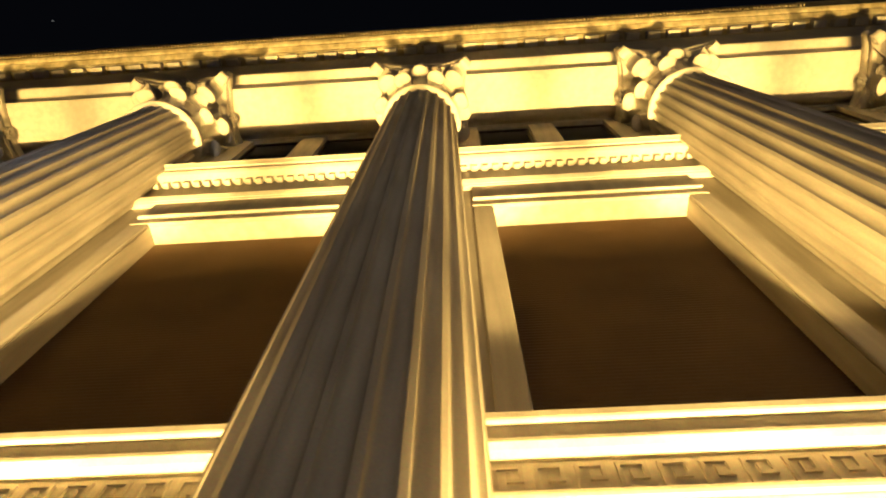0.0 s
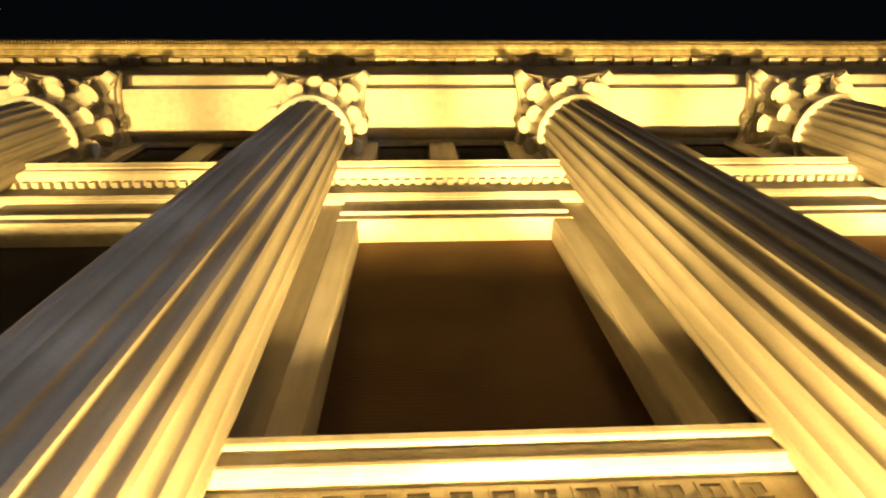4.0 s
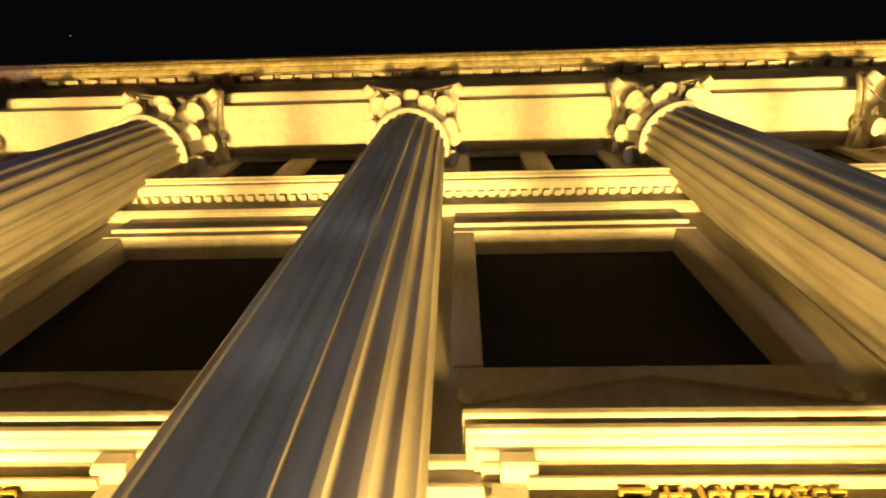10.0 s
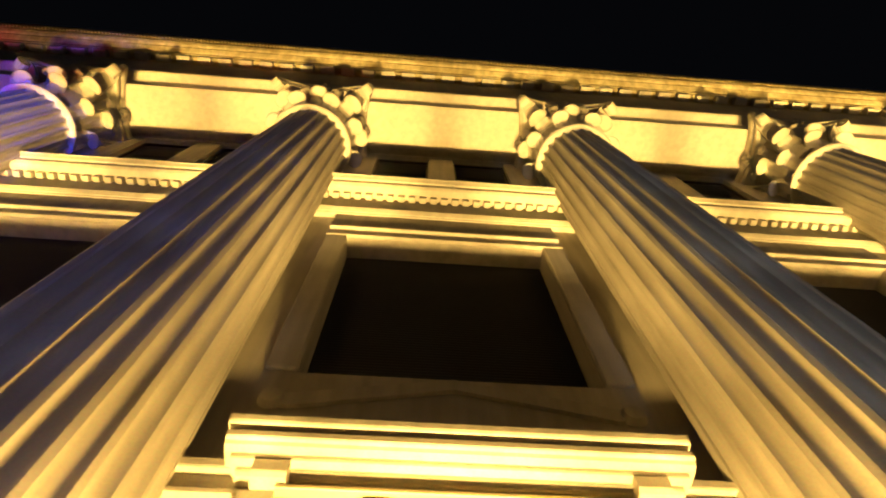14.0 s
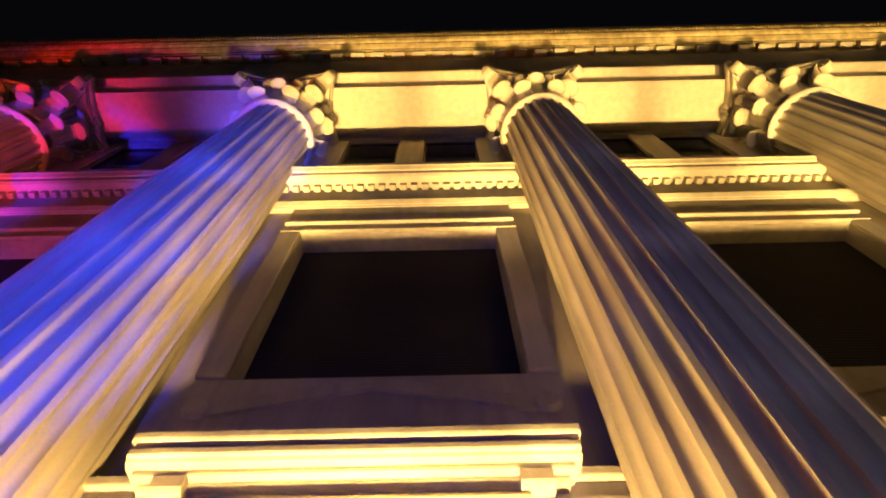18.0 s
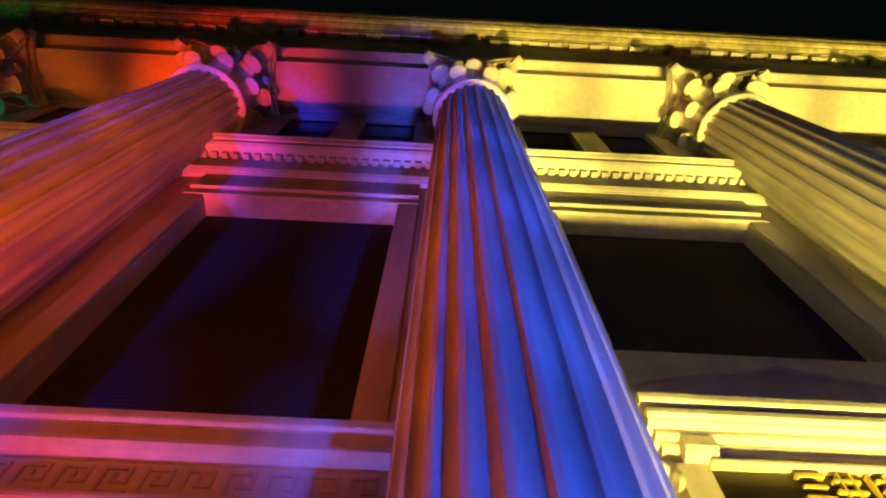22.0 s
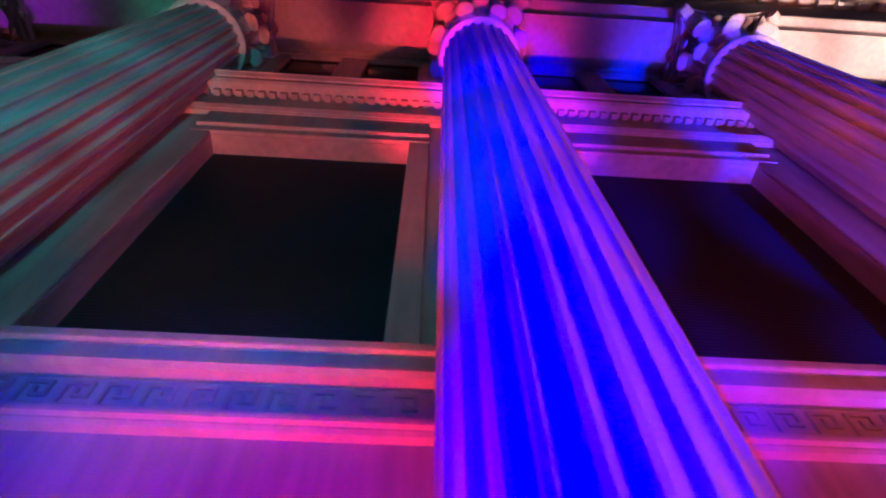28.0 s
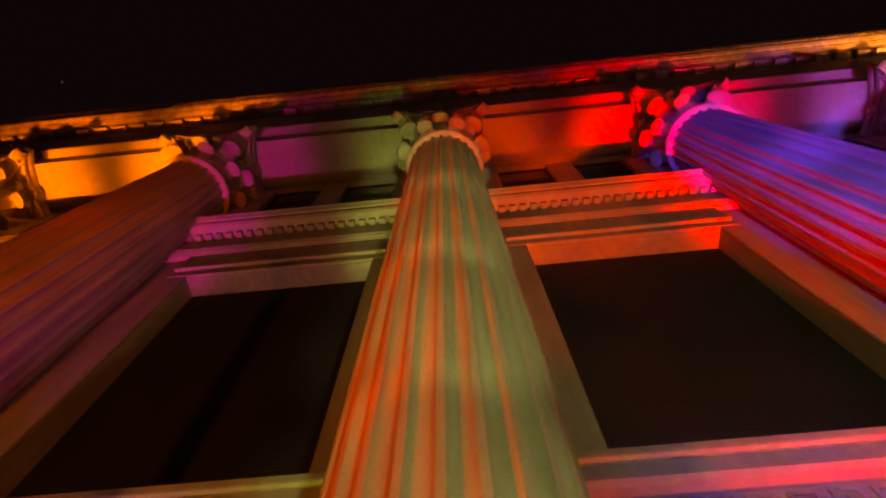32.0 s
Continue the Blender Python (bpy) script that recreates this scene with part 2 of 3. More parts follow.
# ---------------------------------------------------------------- column
def make_shaft():
    bm = bmesh.new()
    z0, z1, n = 1.05, 11.5, 24
    heights = [1.05, 1.2, 1.3, 1.42] + [1.42 + (11.30 - 1.42) * k / 10 for k in range(1, 11)] + [11.38, 11.43, 11.455, 11.468]
    deep = [0, 0, 0.7, 1] + [1] * 10 + [1, 0.95, 0.8, 0.65]
    flare = [0.06, 0.02] + [0] * 13 + [0.002, 0.006, 0.012]
    rings = []
    for z, d, fl in zip(heights, deep, flare):
        u = (z - z0) / (z1 - z0)
        r = 0.715 - 0.095 * u ** 1.5 + fl
        ring = []
        for k in range(n):
            mid = 2 * math.pi * (k + 0.5) / n
            half = math.pi / n
            for s in (-1.0, -0.76, -0.62, -0.4, -0.14, 0.14, 0.4, 0.62, 0.76):
                w = 0.0 if abs(s) >= 0.76 else math.sqrt(1 - (s / 0.76) ** 2)
                rr = r - 0.05 * w * d * r / 0.7
                a = mid + s * half
                ring.append(bm.verts.new((rr * math.cos(a), rr * math.sin(a), z)))
        rings.append(ring)
    m = len(rings[0])
    for a, b in zip(rings, rings[1:]):
        for k in range(m):
            f = bm.faces.new((a[k], a[(k + 1) % m], b[(k + 1) % m], b[k]))
            f.smooth = True
    for k in range(m):
        if k % 9 in (1, 8):
            for a, b in zip(rings, rings[1:]):
                bm.edges.get((a[k], b[k])).smooth = False
    bm.faces.new(rings[-1])
    return bm


def make_leaf(r0, z0, z1, tip_r, disc, tilt=35):
    """An acanthus leaf: a ribbed blade against the bell that ends in a rounded, drooping tip."""
    bm = bmesh.new()
    nu, nv = 8, 9
    front, rear = [], []
    for v in range(nv + 1):
        t = v / nv
        r = r0 + 0.03 + (tip_r - r0 - 0.02) * t ** 5
        z = z0 + (z1 - z0) * (1 - (1 - t) ** 1.25)
        w = disc * (1.02 + 0.05 * math.cos(t * 16))
        fr, re = [], []
        for u in range(nu + 1):
            q = 2 * u / nu - 1
            rib = 0.016 * math.cos(q * 9.4) - 0.05 * q * q
            fr.append(bm.verts.new((r + rib + 0.02, q * w, z)))
            re.append(bm.verts.new((r + rib - 0.025, q * w, z + 0.015)))
        front.append(fr), rear.append(re)
    for g in (front, rear):
        for v in range(nv):
            for u in range(nu):
                bm.faces.new((g[v][u], g[v][u + 1], g[v + 1][u + 1], g[v + 1][u])).smooth = True
    rim = [(v, 0) for v in range(nv)] + [(nv, u) for u in range(nu)] + [(v, nu) for v in range(nv, 0, -1)] + [(0, u) for u in range(nu, 0, -1)]
    for (v, u), (v2, u2) in zip(rim, rim[1:] + rim[:1]):
        bm.faces.new((front[v][u], front[v2][u2], rear[v2][u2], rear[v][u]))
    tip = Matrix.Translation((tip_r + 0.02, 0, z1 - 0.03)) @ Euler((0, radians(tilt), 0)).to_matrix().to_4x4() @ Matrix.Diagonal((disc * 1.0, disc * 1.16, 0.038, 1))
    made = bmesh.ops.create_uvsphere(bm, u_segments=16, v_segments=8, radius=1.0, matrix=tip)
    for vert in made["verts"]:
        for f in vert.link_faces:
            f.smooth = True
    return bm


def make_volute():
    """A stem that rises from the bell to the abacus corner and rolls into a scroll."""
    bm = bmesh.new()
    path = [(0.64, 12.15), (0.70, 12.35), (0.80, 12.55), (0.93, 12.72), (1.06, 12.84), (1.17, 12.88)]
    cx, cz = 1.17, 12.765
    for k in range(1, 19):
        a = math.pi / 2 - k * 0.55
        rad = 0.115 * (1 - k / 22)
        path.append((cx + rad * math.cos(a), cz + rad * math.sin(a)))
    half = 0.08
    rows = []
    for k, (r, z) in enumerate(path):
        p, q = path[max(0, k - 1)], path[min(len(path) - 1, k + 1)]
        d = Vector((q[0] - p[0], q[1] - p[1])).normalized()
        n = Vector((-d.y, d.x)) * 0.03
        w = (0.20 - 0.018 * k) if k < 5 else half * (1.05 + 0.012 * (k - 5))
        rows.append([bm.verts.new((r + s * n.x, y * w, z + s * n.y)) for s, y in ((1, -1), (1, 1), (-1, 1), (-1, -1))])
    for a, b in zip(rows, rows[1:]):
        for k in range(4):
            bm.faces.new((a[k], a[(k + 1) % 4], b[(k + 1) % 4], b[k]))
    bm.faces.new(rows[0]), bm.faces.new(list(reversed(rows[-1])))
    return bm


def make_abacus():
    bm = bmesh.new()
    outline = []
    c, mid = 0.94, 0.80
    for side in range(4):
        a = side * math.pi / 2
        pts = [(-c + 0.06, -c - 0.0)] + [(-c + 0.06 + (2 * c - 0.12) * k / 10, -c + (c - mid) * math.sin(math.pi * k / 10) ** 0.9) for k in range(1, 10)] + [(c - 0.06, -c)]
        for x, y in pts:
            outline.append((x * math.cos(a) - y * math.sin(a), x * math.sin(a) + y * math.cos(a)))
    levels = [(0.84, 12.81), (0.94, 12.83), (0.955, 12.87), (0.955, 12.91), (0.88, 12.92), (0.88, 12.955), (0.97, 12.965), (1.0, 13.01), (1.0, 13.098)]
    rings = [[bm.verts.new((x * s, y * s, z)) for x, y in outline] for s, z in levels]
    n = len(outline)
    for a, b in zip(rings, rings[1:]):
        for k in range(n):
            bm.faces.new((a[k], a[(k + 1) % n], b[(k + 1) % n], b[k]))
    bm.faces.new(list(reversed(rings[0]))), bm.faces.new(rings[-1])
    return bm


def make_rosette():
    bm = bmesh.new()
    for k in range(6):
        a = k * math.pi / 3
        bmesh.ops.create_uvsphere(bm, u_segments=8, v_segments=5, radius=0.062, matrix=Matrix.Translation((0.0, 0.085 * math.cos(a), 0.085 * math.sin(a))) @ Matrix.Diagonal((0.75, 1, 1, 1)))
    bmesh.ops.create_uvsphere(bm, u_segments=10, v_segments=6, radius=0.065, matrix=Matrix.Translation((0.035, 0, 0)))
    for f in bm.faces:
        f.smooth = True
    return bm


def make_column():
    col = empty("column", "tall fluted limestone column with a carved acanthus leaf capital", "column", "columns along the facade", at=(0, 0, 0))
    bm = bmesh.new()
    box(bm, -1.0, 1.0, -1.0, 1.0, 0.0, 0.62)
    bmesh.ops.bevel(bm, geom=list(bm.edges), offset=0.02, segments=2, affect="EDGES")
    part("plinth", bm, STONE, col)
    bm = bmesh.new()
    prof = [(0.93, 0.615)]
    prof += [(0.88 + 0.09 * math.sin(math.pi * k / 8), 0.62 + 0.18 * k / 8) for k in range(9)]
    prof += [(0.84, 0.81), (0.80, 0.86), (0.82, 0.91)]
    prof += [(0.80 + 0.05 * math.sin(math.pi * k / 6), 0.92 + 0.10 * k / 6) for k in range(7)]
    prof += [(0.74, 1.05)]
    lathe(bm, prof, 48)
    part("base", bm, STONE, col)
    part("shaft", make_shaft(), STONE, col)
    bm = bmesh.new()
    lathe(bm, [(0.60, 11.465)] + [(0.655 + 0.055 * math.sin(math.pi * k / 8) ** 0.6, 11.47 + 0.09 * k / 8) for k in range(9)] + [(0.6, 11.57)], 48)
    part("astragal", bm, STONE_PALE, col)
    bm = bmesh.new()
    lathe(bm, [(0.57, 11.55), (0.56, 12.1), (0.58, 12.45), (0.64, 12.7), (0.74, 12.84), (0.78, 12.92)], 40)
    bell = part("capital_bell", bm, STONE_PALE, col)
    for name, kind_of, start, step, count in (("lower_leaf", (0.60, 11.57, 11.95, 0.77, 0.14, 20), 22.5, 45, 8), ("face_leaf", (0.58, 11.75, 12.44, 0.75, 0.155, 20), 0, 90, 4), ("corner_leaf", (0.60, 11.75, 12.38, 0.86, 0.165, 22), 45, 90, 4), ("stem_leaf", (0.58, 12.05, 12.63, 0.80, 0.085, 30), 20, 90, 4), ("stem_leaf", (0.58, 12.05, 12.63, 0.80, 0.085, 30), 70, 90, 4)):
        leaf = part(name, make_leaf(*kind_of), STONE_PALE, col)
        leaf.matrix_basis = pose(0, 0, 0, 0, 0, start)
        for k in range(1, count):
            again(leaf, col, pose(0, 0, 0, 0, 0, start + step * k))
    vol = part("volute", make_volute(), STONE_PALE, col)
    vol.matrix_basis = pose(0, 0, 0, 0, 0, 45)
    for k in range(1, 4):
        again(vol, col, pose(0, 0, 0, 0, 0, 45 + 90 * k))
    part("abacus", make_abacus(), STONE_PALE, col)
    ros = part("rosette", make_rosette(), STONE_PALE, col)
    ros.matrix_basis = pose(0.80, 0, 12.97)
    for k in range(1, 4):
        again(ros, col, pose(0, 0, 0, 0, 0, 90 * k) @ pose(0.80, 0, 12.97))
    return col


# ---------------------------------------------------------------- star over the roofs
GLINT = bpy.data.materials.new("starlight")
GLINT.use_nodes = True
glow = GLINT.node_tree.nodes["Principled BSDF"]
glow.inputs["Base Color"].default_value = (0, 0, 0, 1)
glow.inputs["Emission Color"].default_value, glow.inputs["Emission Strength"].default_value = (1.0, 0.98, 0.92, 1), 0.35
bm = bmesh.new()
bmesh.ops.create_icosphere(bm, subdivisions=2, radius=3.2, matrix=Matrix.Translation((-13.0 - 0.545 * 4400, 0.017 * 4400, 0.838 * 4400)))
tagged(part("star", bm, GLINT), "single small bright star in the black night sky", "star", kind="structure")

# ---------------------------------------------------------------- ground
bm = bmesh.new()
box(bm, -400, 400, -400, 400, -0.5, -0.15)
tagged(part("ground", bm, ASPHALT), "dark asphalt ground of the street", "ground", kind="structure")
bm = bmesh.new()
box(bm, X1 - 20, X0 + 20, -5.0, 3.6, -0.149, 0.0)
tagged(part("pavement", bm, PAVING), "grey granite pavement along the building", "pavement", kind="structure")

# ---------------------------------------------------------------- wall
DOORS = (2, 3, 4)
BAYS = list(range(-1, 10))
HALF = 1.295
bm = bmesh.new()
edges = [X0] + [v for i in BAYS for v in (bay_x(i) + HALF, bay_x(i) - HALF)] + [X1]
for a, b in zip(edges[::2], edges[1::2]):
    box(bm, b, a, WALL_Y, 3.6, 0, 13.9)
for i in BAYS:
    x = bay_x(i)
    if i in DOORS:
        box(bm, x - HALF, x + HALF, WALL_Y, 3.6, 3.645, 5.573)
        box(bm, x - HALF, x - 0.98, WALL_Y, 3.6, 0, 3.645)
        box(bm, x + 0.98, x + HALF, WALL_Y, 3.6, 0, 3.645)
    else:
        box(bm, x - HALF, x + HALF, WALL_Y, 3.6, 0, 4.395)
    box(bm, x - HALF, x + HALF, WALL_Y, 3.6, 8.55, 11.6)
    box(bm, x - HALF, x + HALF, WALL_Y, 3.6, 13.16, 13.9)
    box(bm, x - 0.25, x + 0.25, WALL_Y, 3.6, 11.6, 13.16)
tagged(part("wall_front", bm, STONE), "pale limestone wall behind the columns", "wall", kind="structure")
bm = bmesh.new()
box(bm, X1, X0, 6.0, 6.3, 0, 20)
box(bm, X1 - 0.3, X1, WALL_Y, 6.0, 0, 20)
box(bm, X0, X0 + 0.3, WALL_Y, 6.0, 0, 20)
tagged(part("wall_back", bm, STONE), "plain inner wall that closes the rooms", "wall", kind="structure")
bm = bmesh.new()
box(bm, X1, X0, 3.604, 5.996, 13.9, 14.1)
tagged(part("ceiling", bm, STONE), "plain ceiling over the rooms", "ceiling", kind="structure")

# string courses on the wall
def trim(name, pts, label):
    return tagged(part(name, run(pts, X1, X0), STONE_PALE), label, "moulding", kind="structure")

W = WALL_Y - 0.002
trim("trim_cornice", [(W, 9.302), (2.785, 9.302), (2.775, 9.306), (2.765, 9.325), (2.755, 9.335), (2.745, 9.335), (2.74, 9.35), (2.725, 9.37), (2.71, 9.395), (2.705, 9.405), (2.705, 9.425), (2.755, 9.44), (2.755, 9.99), (2.66, 9.995), (2.64, 10.0), (2.57, 10.02), (2.535, 10.05), (2.53, 10.06), (2.53, 10.16), (2.505, 10.165), (2.49, 10.19), (2.47, 10.225), (2.455, 10.235), (2.455, 10.27), (2.47, 10.28), (W, 10.36)], "projecting dentilled cornice above the windows")
trim("trim_sill", [(W, 3.69), (2.78, 3.695), (2.765, 3.72), (2.765, 3.735), (2.725, 3.74), (2.72, 3.76), (2.72, 3.785), (2.80, 3.79), (2.80, 4.07), (2.70, 4.085), (2.665, 4.12), (2.665, 4.15), (2.70, 4.16), (2.70, 4.285), (2.68, 4.29), (2.66, 4.305), (2.655, 4.32), (2.655, 4.375), (2.68, 4.39), (W, 4.402)], "projecting sill course under the windows")
trim("trim_attic", [(W, 13.2), (2.82, 13.2), (2.82, 13.26), (2.78, 13.30), (2.664, 13.31), (2.664, 13.5), (W, 13.5)], "thin moulding over the attic windows")

# entablature
ent = empty("entablature", "heavy limestone entablature carried by the columns", "entablature", kind="structure", at=(0, 0, 0))
part("architrave", run([(2.66, SOFFIT), (1.77, SOFFIT), (1.77, 13.54), (1.74, 13.56), (1.585, 13.57), (1.565, 13.6), (1.565, 13.66), (1.58, 13.68), (1.58, 15.296), (2.66, 15.296)], X1, X0), STONE_PALE, ent)
part("corona", run([(2.66, 15.30), (1.575, 15.30), (1.575, 15.56), (1.43, 15.575), (1.42, 15.62), (1.38, 15.635), (1.375, 15.72), (1.33, 15.73), (1.26, 15.765), (1.255, 15.84), (1.20, 15.855), (1.15, 15.91), (1.14, 15.97), (1.13, 16.22), (1.10, 16.48), (1.085, 16.64), (1.085, 16.78), (2.66, 17.3)], X1, X0), STONE_WORN, ent)
bm = bmesh.new()
box(bm, X1, X0, 1.9, 2.65, 16.95, 18.6)
part("parapet", bm, STONE, ent)
den = part("dentil", soft_box(-0.15, 0.15, 1.405, 1.573, 15.41, 15.57), STONE_PALE, ent)
n = int((X0 - X1) / 0.47)
den.matrix_basis = pose(X0 - 0.2, 0, 0)
for k in range(1, n):
    again(den, ent, pose(X0 - 0.2 - 0.47 * k, 0, 0))

# small leaf tips along the gutter edge
verts, faces = [], []
k, x = 0, 9.0
while x > -35.0:
    b = len(verts)
    for dx, dy, dz in ((-0.032, 0.0, 0.0), (0.032, 0.0, 0.0), (0.026, -0.012, 0.10), (-0.026, -0.012, 0.10), (0.0, -0.05, 0.045), (0.0, 0.02, 0.05)):
        verts.append((x + dx, 1.134 + dy * 1.2, 16.10 + dz * 1.2))
    faces += [(b, b + 1, b + 4), (b + 1, b + 2, b + 4), (b + 2, b + 3, b + 4), (b + 3, b, b + 4), (b + 1, b, b + 5), (b + 2, b + 1, b + 5), (b + 3, b + 2, b + 5), (b, b + 3, b + 5)]
    x -= 0.082
me = bpy.data.meshes.new("gutter_ornament")
me.from_pydata(verts, [], faces)
me.materials.append(STONE_WORN)
orn = new("gutter_ornament", me)
orn.parent = ent
tagged(orn, kind="stuff")

# dentils of the window cornice
small = empty("dentil_band", "row of small limestone dentils under the cornice", "dentils", kind="structure")
den = part("dentil", soft_box(-0.05, 0.05, 2.662, 2.753, 9.885, 9.988, 0.006), STONE_PALE, small)
step, k, first = 0.165, 0, True
for i in BAYS:
    for q in range(-12, 13):
        m = pose(bay_x(i) + q * step, 0, 0)
        if first:
            den.matrix_basis, first = m, False
        else:
            again(den, small, m)


# ---------------------------------------------------------------- windows
def pane(name, x0, x1, z0, z1, y, parent):
    bm = bmesh.new()
    box(bm, x0, x1, y, y + 0.012, z0, z1)
    ob = part(name, bm, GLASS, parent)
    ob.visible_shadow = False
    return ob


def frame_part(parent, z0, lower):
    """Moulded stone surround of the tall opening, standing slightly proud of the wall."""
    y0 = 2.80
    for name, a, b in (("jamb", -1.56, -HALF), ("jamb", HALF, 1.56)):
        part(name, soft_box(a, b, y0, WALL_Y - 0.002, z0, 8.55, 0.012), STONE, parent)
    part("lintel", run([(WALL_Y - 0.002, 8.553), (2.795, 8.553), (2.79, 8.56), (2.79, 8.585), (2.815, 8.59), (2.815, 8.76), (WALL_Y - 0.002, 8.76)], -1.56, 1.56), STONE, parent)
    part("fascia", run([(WALL_Y - 0.002, 8.848), (2.787, 8.848), (2.787, 9.299), (WALL_Y - 0.002, 9.299)], -1.545, 1.545), STONE, parent)
    part("drip_mould", run([(WALL_Y - 0.002, 8.762), (2.775, 8.763), (2.762, 8.775), (2.762, 8.81), (2.785, 8.83), (WALL_Y - 0.002, 8.845)], -1.55, 1.55), STONE_PALE, parent)


def make_window(i):
    door = i in DOORS
    z0 = 5.575 if door else 4.405
    lab = "tall window with a dark blind over the entrance" if door else ("tall window closed by a brown pleated blind" if i < 2 else "tall unlit window closed by a dark blind")
    w = empty("window_%d" % (i + 2), lab, "window", "tall windows", "structure", (bay_x(i), 0, 0))
    frame_part(w, z0 if door else 4.406, door)
    bm = bmesh.new()
    y = 3.12
    rows = int((8.55 - z0) / 0.045)
    rings = []
    for k in range(rows + 1):
        zz = z0 + (8.55 - z0) * k / rows
        for dz, dy in ((0.004, 0.0), (0.022, -0.006), (0.04, 0.0)):
            if zz + dz < 8.549:
                rings.append([bm.verts.new((x, y + dy, zz + dz)) for x in (-HALF + 0.002, HALF - 0.002)])
    for p, q in zip(rings, rings[1:]):
        bm.faces.new((p[0], p[1], q[1], q[0]))
    back = [[bm.verts.new((x, y + 0.02, zz)) for x in (-HALF + 0.002, HALF - 0.002)] for zz in (rings[0][0].co.z, rings[-1][0].co.z)]
    bm.faces.new((back[0][0], back[1][0], back[1][1], back[0][1]))
    bm.faces.new((back[0][0], back[0][1], rings[0][1], rings[0][0])), bm.faces.new((back[1][0], rings[-1][0], rings[-1][1], back[1][1]))
    part("blind", bm, BLIND_BROWN if i < 2 else BLIND_DARK, w)
    for a in (-1.3, 0.25):
        bm = bmesh.new()
        for p, q, c, d in ((a, a + 0.05, 11.6, 13.16), (a + 1.0, a + 1.05, 11.6, 13.16), (a + 0.05, a + 1.0, 11.6, 11.66), (a + 0.05, a + 1.0, 13.1, 13.16)):
            box(bm, p, q, 2.93, 2.98, c, d)
        part("attic_frame", bm, BRONZE, w)
        pane("attic_pane", a + 0.05, a + 1.0, 11.66, 13.1, 2.95, w)
        bm = bmesh.new()
        box(bm, a, a + 1.05, 3.0, 3.02, 11.6, 13.16)
        part("attic_blind", bm, BLIND_DARK, w)
    return w


for i in BAYS:
    make_window(i)


# ---------------------------------------------------------------- meander frieze
def make_key():
    bm = bmesh.new()
    s = 0.026
    cells = [(0, 0, 8, 1), (0, 1, 1, 8), (1, 7, 7, 8), (6, 3, 7, 7), (3, 3, 6, 4), (3, 4, 4, 6)]
    for a, b, c, d in cells:
        box(bm, a * s, c * s, 2.780, 2.799, 3.825 + b * s, 3.825 + d * s)
    return bm


key = None
for i in BAYS:
    if i in DOORS:
        continue
    band = empty("meander_frieze", "carved Greek key band in the sill course", "frieze", "carved bands", "structure", (bay_x(i), 0, 0))
    for q in range(13):
        m = pose(-1.62 + q * 0.25, 0, 0)
        if key is None:
            key = part("greek_key", make_key(), STONE, band)
            key.matrix_basis = m
        else:
            again(key, band, m)


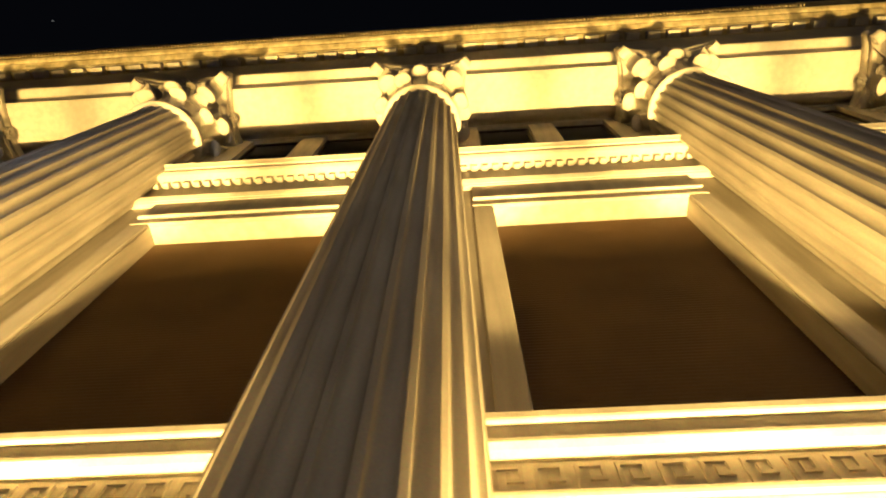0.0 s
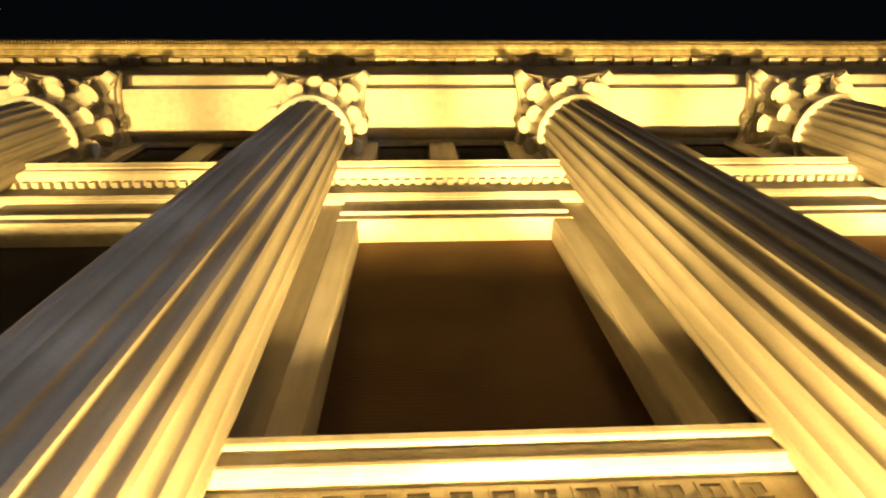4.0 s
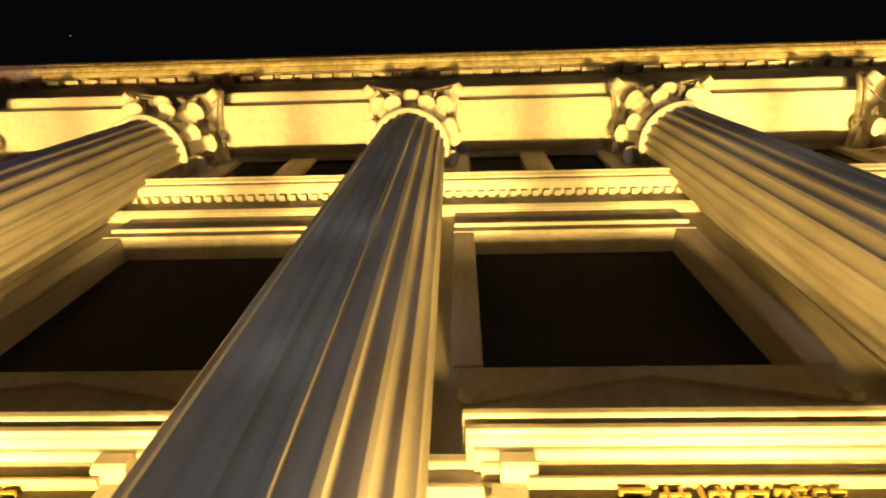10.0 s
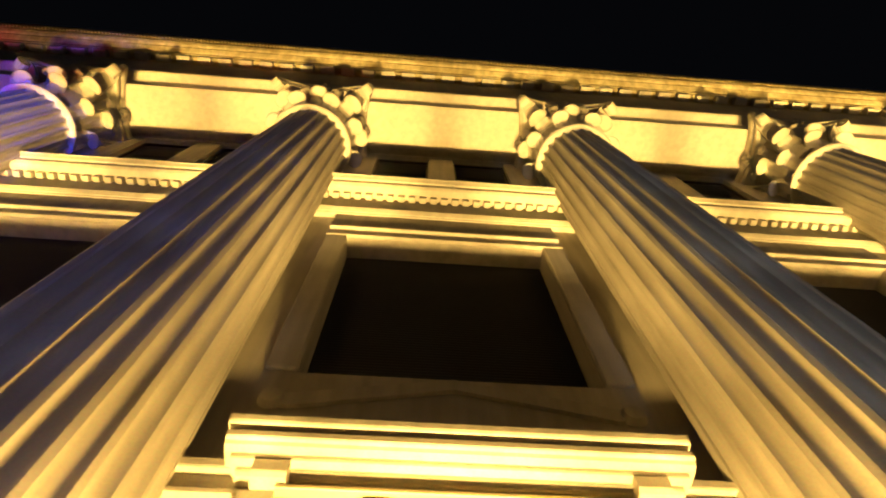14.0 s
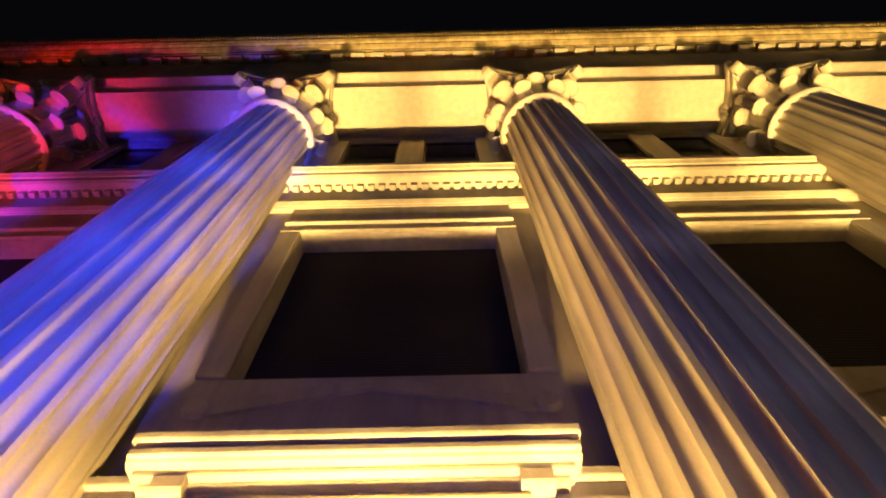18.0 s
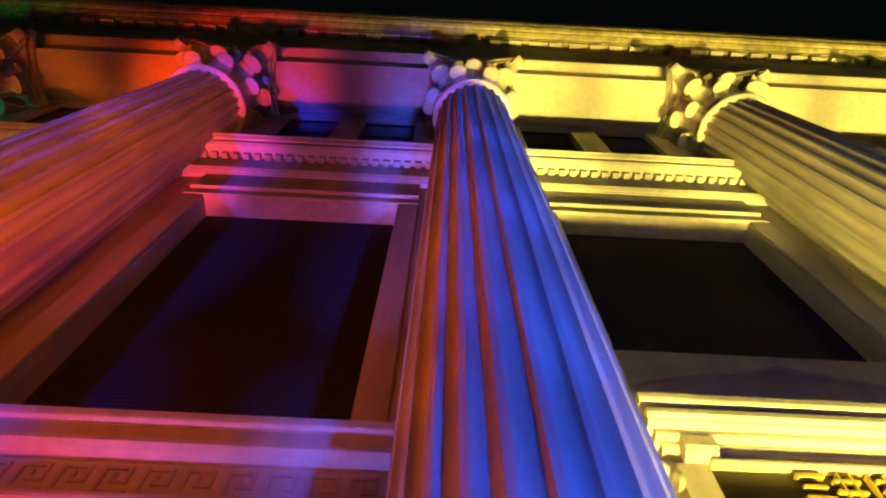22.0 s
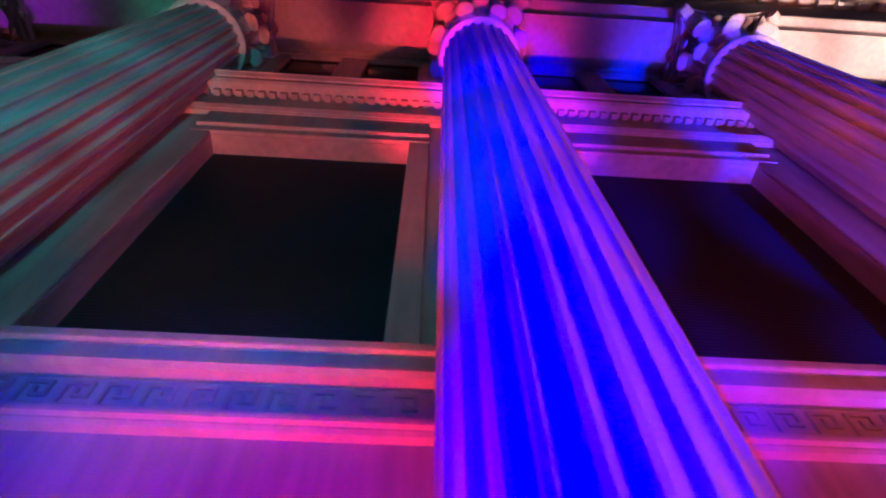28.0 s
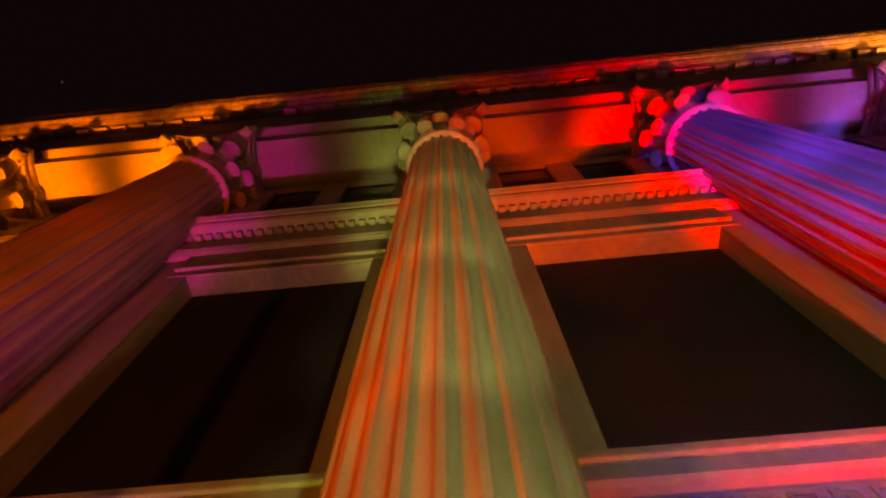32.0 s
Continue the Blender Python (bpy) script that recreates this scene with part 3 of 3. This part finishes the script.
# ---------------------------------------------------------------- entrances
def make_entrance(i):
    d = empty("door_%d" % (i - 1), "tall entrance with a moulded hood on scroll brackets", "entrance", "entrances", "structure", (bay_x(i), 0, 0))
    V = WALL_Y - 0.004
    tiers = (
        ("hood_top", [(V, 4.472), (2.462, 4.472), (2.452, 4.48), (2.446, 4.50), (2.446, 4.545), (2.465, 4.555), (V, 4.57)], 1.465),
        ("hood_groove", [(V, 4.412), (2.50, 4.412), (2.50, 4.47), (V, 4.47)], 1.40),
        ("hood", [(V, 4.312), (2.53, 4.312), (2.515, 4.318), (2.49, 4.328), (2.48, 4.35), (2.462, 4.36), (2.455, 4.37), (2.455, 4.41), (V, 4.41)], 1.445),
        ("hood_corona", [(V, 4.262), (2.585, 4.262), (2.57, 4.266), (2.545, 4.272), (2.54, 4.285), (2.54, 4.31), (V, 4.31)], 1.40),
        ("hood_bed_mould", [(V, 4.202), (2.635, 4.202), (2.62, 4.208), (2.605, 4.225), (2.60, 4.24), (2.60, 4.26), (V, 4.26)], 1.36),
    )
    for name, prof, half in tiers:
        part(name, run(prof, -half, half), STONE_PALE, d)
    part("hood_bed", run([(V, 4.142), (2.67, 4.142), (2.665, 4.17), (2.65, 4.198), (V, 4.198)], -1.035, 1.035), STONE_PALE, d)
    for s in (-1, 1):
        a, b = sorted((s * 1.10, s * 1.30))
        part("jamb", soft_box(a, b, 2.62, V, 0.0, 3.61, 0.012), STONE, d)
        part("outer_jamb", soft_box(min(s * 1.303, s * 1.5), max(s * 1.303, s * 1.5), 2.70, V, 0.0, 3.655, 0.01), STONE, d)
        br = bmesh.new()
        pts = [(V, 3.615), (2.66, 3.615), (2.652, 3.64), (2.645, 3.72), (2.64, 3.85), (2.638, 3.95), (2.635, 4.04), (2.635, 4.12), (V, 4.12)]
        prism(br, pts, s * 1.105, s * 1.31)
        part("console", br, STONE_PALE, d)
        part("console_cap", run([(V, 4.125), (2.632, 4.125), (2.56, 4.15), (2.54, 4.17), (2.535, 4.18), (2.535, 4.262), (V, 4.262)], min(s * 1.04, s * 1.25), max(s * 1.04, s * 1.25)), STONE_PALE, d)
        for zc, yc, rr in ((4.01, 2.68, 0.07), (3.68, 2.71, 0.045)):
            sc = bmesh.new()
            bmesh.ops.create_cone(sc, cap_ends=True, segments=20, radius1=rr, radius2=rr * 0.8, depth=0.03, matrix=Matrix.Translation((s * 1.32, yc, zc)) @ Euler((0, s * math.pi / 2, 0)).to_matrix().to_4x4())
            part("scroll", sc, STONE_PALE, d)
    sign = empty("sign", "dark bronze sign with raised gilded characters above the entrance", "sign", "signs over the entrances", at=(bay_x(i), 0, 0))
    bm = bmesh.new()
    box(bm, -1.095, 1.095, 2.66, V, 3.855, 4.092)
    part("panel", bm, PANEL, sign)
    part("upper_fillet", run([(V, 4.10), (2.595, 4.10), (2.585, 4.105), (2.585, 4.125), (V, 4.138)], -1.095, 1.095), LEDGE, d, "pale gilded strip")
    part("lower_fillet", run([(V, 3.69), (2.70, 3.69), (2.685, 3.71), (2.67, 3.74), (2.64, 3.775), (2.63, 3.79), (2.63, 3.84), (2.645, 3.85), (V, 3.85)], -1.095, 1.095), LEDGE, d, "pale gilded ledge")
    part("door_head", run([(V, 3.642), (2.66, 3.642), (2.65, 3.648), (2.65, 3.668), (2.67, 3.674), (2.67, 3.686), (V, 3.686)], -1.095, 1.095), STONE_PALE, d)
    # door head soffit, reveals and leaves
    bm = bmesh.new()
    box(bm, -1.09, 1.09, 2.66, 2.846, 3.612, 3.638)
    box(bm, -0.978, 0.978, 2.85, 3.596, 3.612, 3.638)
    part("head_soffit", bm, STONE_PALE, d)
    for s in (-1, 1):
        lf = soft_box(min(0.004 * s, 0.975 * s), max(0.004 * s, 0.975 * s), 3.42, 3.48, 0.02, 3.60, 0.01)
        leaf = part("door_leaf", lf, BRONZE, d)
        hb = bmesh.new()
        box(hb, min(s * 0.08, s * 0.11), max(s * 0.08, s * 0.11), 3.36, 3.418, 0.9, 1.4)
        part("handle", hb, GOLD, leaf)
    # relief over the hood
    y = 2.805
    ped = bmesh.new()
    for s in (-1, 1):
        prof = [(0.0, 5.52), (0.0, 5.39), (s * 1.26, 5.10), (s * 1.36, 5.12), (s * 1.36, 5.23)]
        f = [ped.verts.new((x, y, z)) for x, z in prof]
        g = [ped.verts.new((x, V, z)) for x, z in prof]
        ped.faces.new(f), ped.faces.new(list(reversed(g)))
        for k in range(5):
            ped.faces.new((f[k], f[(k + 1) % 5], g[(k + 1) % 5], g[k]))
    part("pediment", ped, STONE, d)
    for s in (-1, 1):
        sc = bmesh.new()
        bmesh.ops.create_cone(sc, cap_ends=True, segments=18, radius1=0.11, radius2=0.08, depth=0.06, matrix=Matrix.Translation((s * 1.40, 2.80, 5.18)) @ Euler((math.pi / 2, 0, 0)).to_matrix().to_4x4())
        part("acroterion", sc, STONE, d)
    # raised gilded shapes of the name
    shapes = [
        [(0.02, 0.98, 0.80, 0.94), (0.10, 0.90, 0.44, 0.56), (0.0, 1.0, 0.04, 0.18)],
        [(0.04, 0.96, 0.66, 0.78), (0.0, 1.0, 0.30, 0.42), (0.24, 0.36, 0.0, 0.98), (0.66, 0.78, 0.0, 0.98)],
        [(0.10, 0.22, 0.0, 0.98), (0.36, 1.0, 0.72, 0.84), (0.42, 0.94, 0.38, 0.50), (0.34, 1.0, 0.02, 0.14), (0.62, 0.74, 0.14, 0.98)],
        [(0.02, 0.98, 0.72, 0.84), (0.34, 0.46, 0.2, 1.0), (0.34, 0.9, 0.44, 0.56), (0.06, 0.94, 0.02, 0.14)],
        [(0.02, 0.46, 0.78, 0.90), (0.04, 0.44, 0.46, 0.56), (0.18, 0.30, 0.04, 0.8), (0.0, 0.5, 0.0, 0.1), (0.56, 0.98, 0.84, 0.96), (0.56, 0.98, 0.54, 0.64), (0.56, 0.68, 0.0, 0.96), (0.70, 1.0, 0.02, 0.14)],
        [(0.02, 0.38, 0.78, 0.90), (0.14, 0.26, 0.0, 0.66), (0.0, 0.40, 0.5, 0.62), (0.5, 1.0, 0.78, 0.90), (0.46, 1.0, 0.46, 0.58), (0.72, 0.84, 0.0, 0.5)],
    ]
    for k, bars in enumerate(shapes):
        x = -0.60 + k * 0.212
        for a, b, c, e in bars:
            bm = bmesh.new()
            if b - a < e - c:
                a, b = a + 0.02, b - 0.02
            else:
                c, e = c + 0.015, e - 0.015
            for v in box(bm, x + a * 0.18, x + b * 0.18, 2.60, 2.656, 3.88 + c * 0.2, 3.88 + e * 0.2):
                if v.co.y < 2.63:
                    v.co.y = 2.632 - 0.10 * (v.co.z - 3.88)
            part("raised_bar", bm, GOLD, sign)
    return d


for i in DOORS:
    make_entrance(i)

# ---------------------------------------------------------------- pole on the pavement, whose shadow falls on the last bay
pole = empty("street_pole", "thin dark metal street pole with an angled arm", "pole", at=(bay_x(7), -0.9, 0))
bm = bmesh.new()
lathe(bm, [(0.11, 0.0), (0.11, 0.03), (0.06, 0.05), (0.05, 0.30), (0.038, 0.34), (0.030, 2.90), (0.036, 2.92), (0.036, 2.96), (0.012, 2.99)], 20)
part("shaft", bm, BRONZE, pole)
for name, tip, r0, r1 in (("arm", (-0.29, 0.0, 3.26), 0.016, 0.012), ("bracket", (0.06, 0.0, 2.97), 0.022, 0.016)):
    bm = bmesh.new()
    way = Vector(tip) - Vector((0, 0, 2.93))
    turn = Matrix.Translation(Vector((0, 0, 2.93)) + way / 2) @ way.to_track_quat("Z", "Y").to_matrix().to_4x4()
    bmesh.ops.create_cone(bm, cap_ends=True, segments=12, radius1=r0, radius2=r1, depth=way.length, matrix=turn)
    part(name, bm, BRONZE, pole)

# ---------------------------------------------------------------- columns
first = make_column()
first.matrix_basis = pose(col_x(FIRST), COL_Y, 0)
for i in range(FIRST + 1, LAST + 1):
    copy_thing(first, pose(col_x(i), COL_Y, 0))
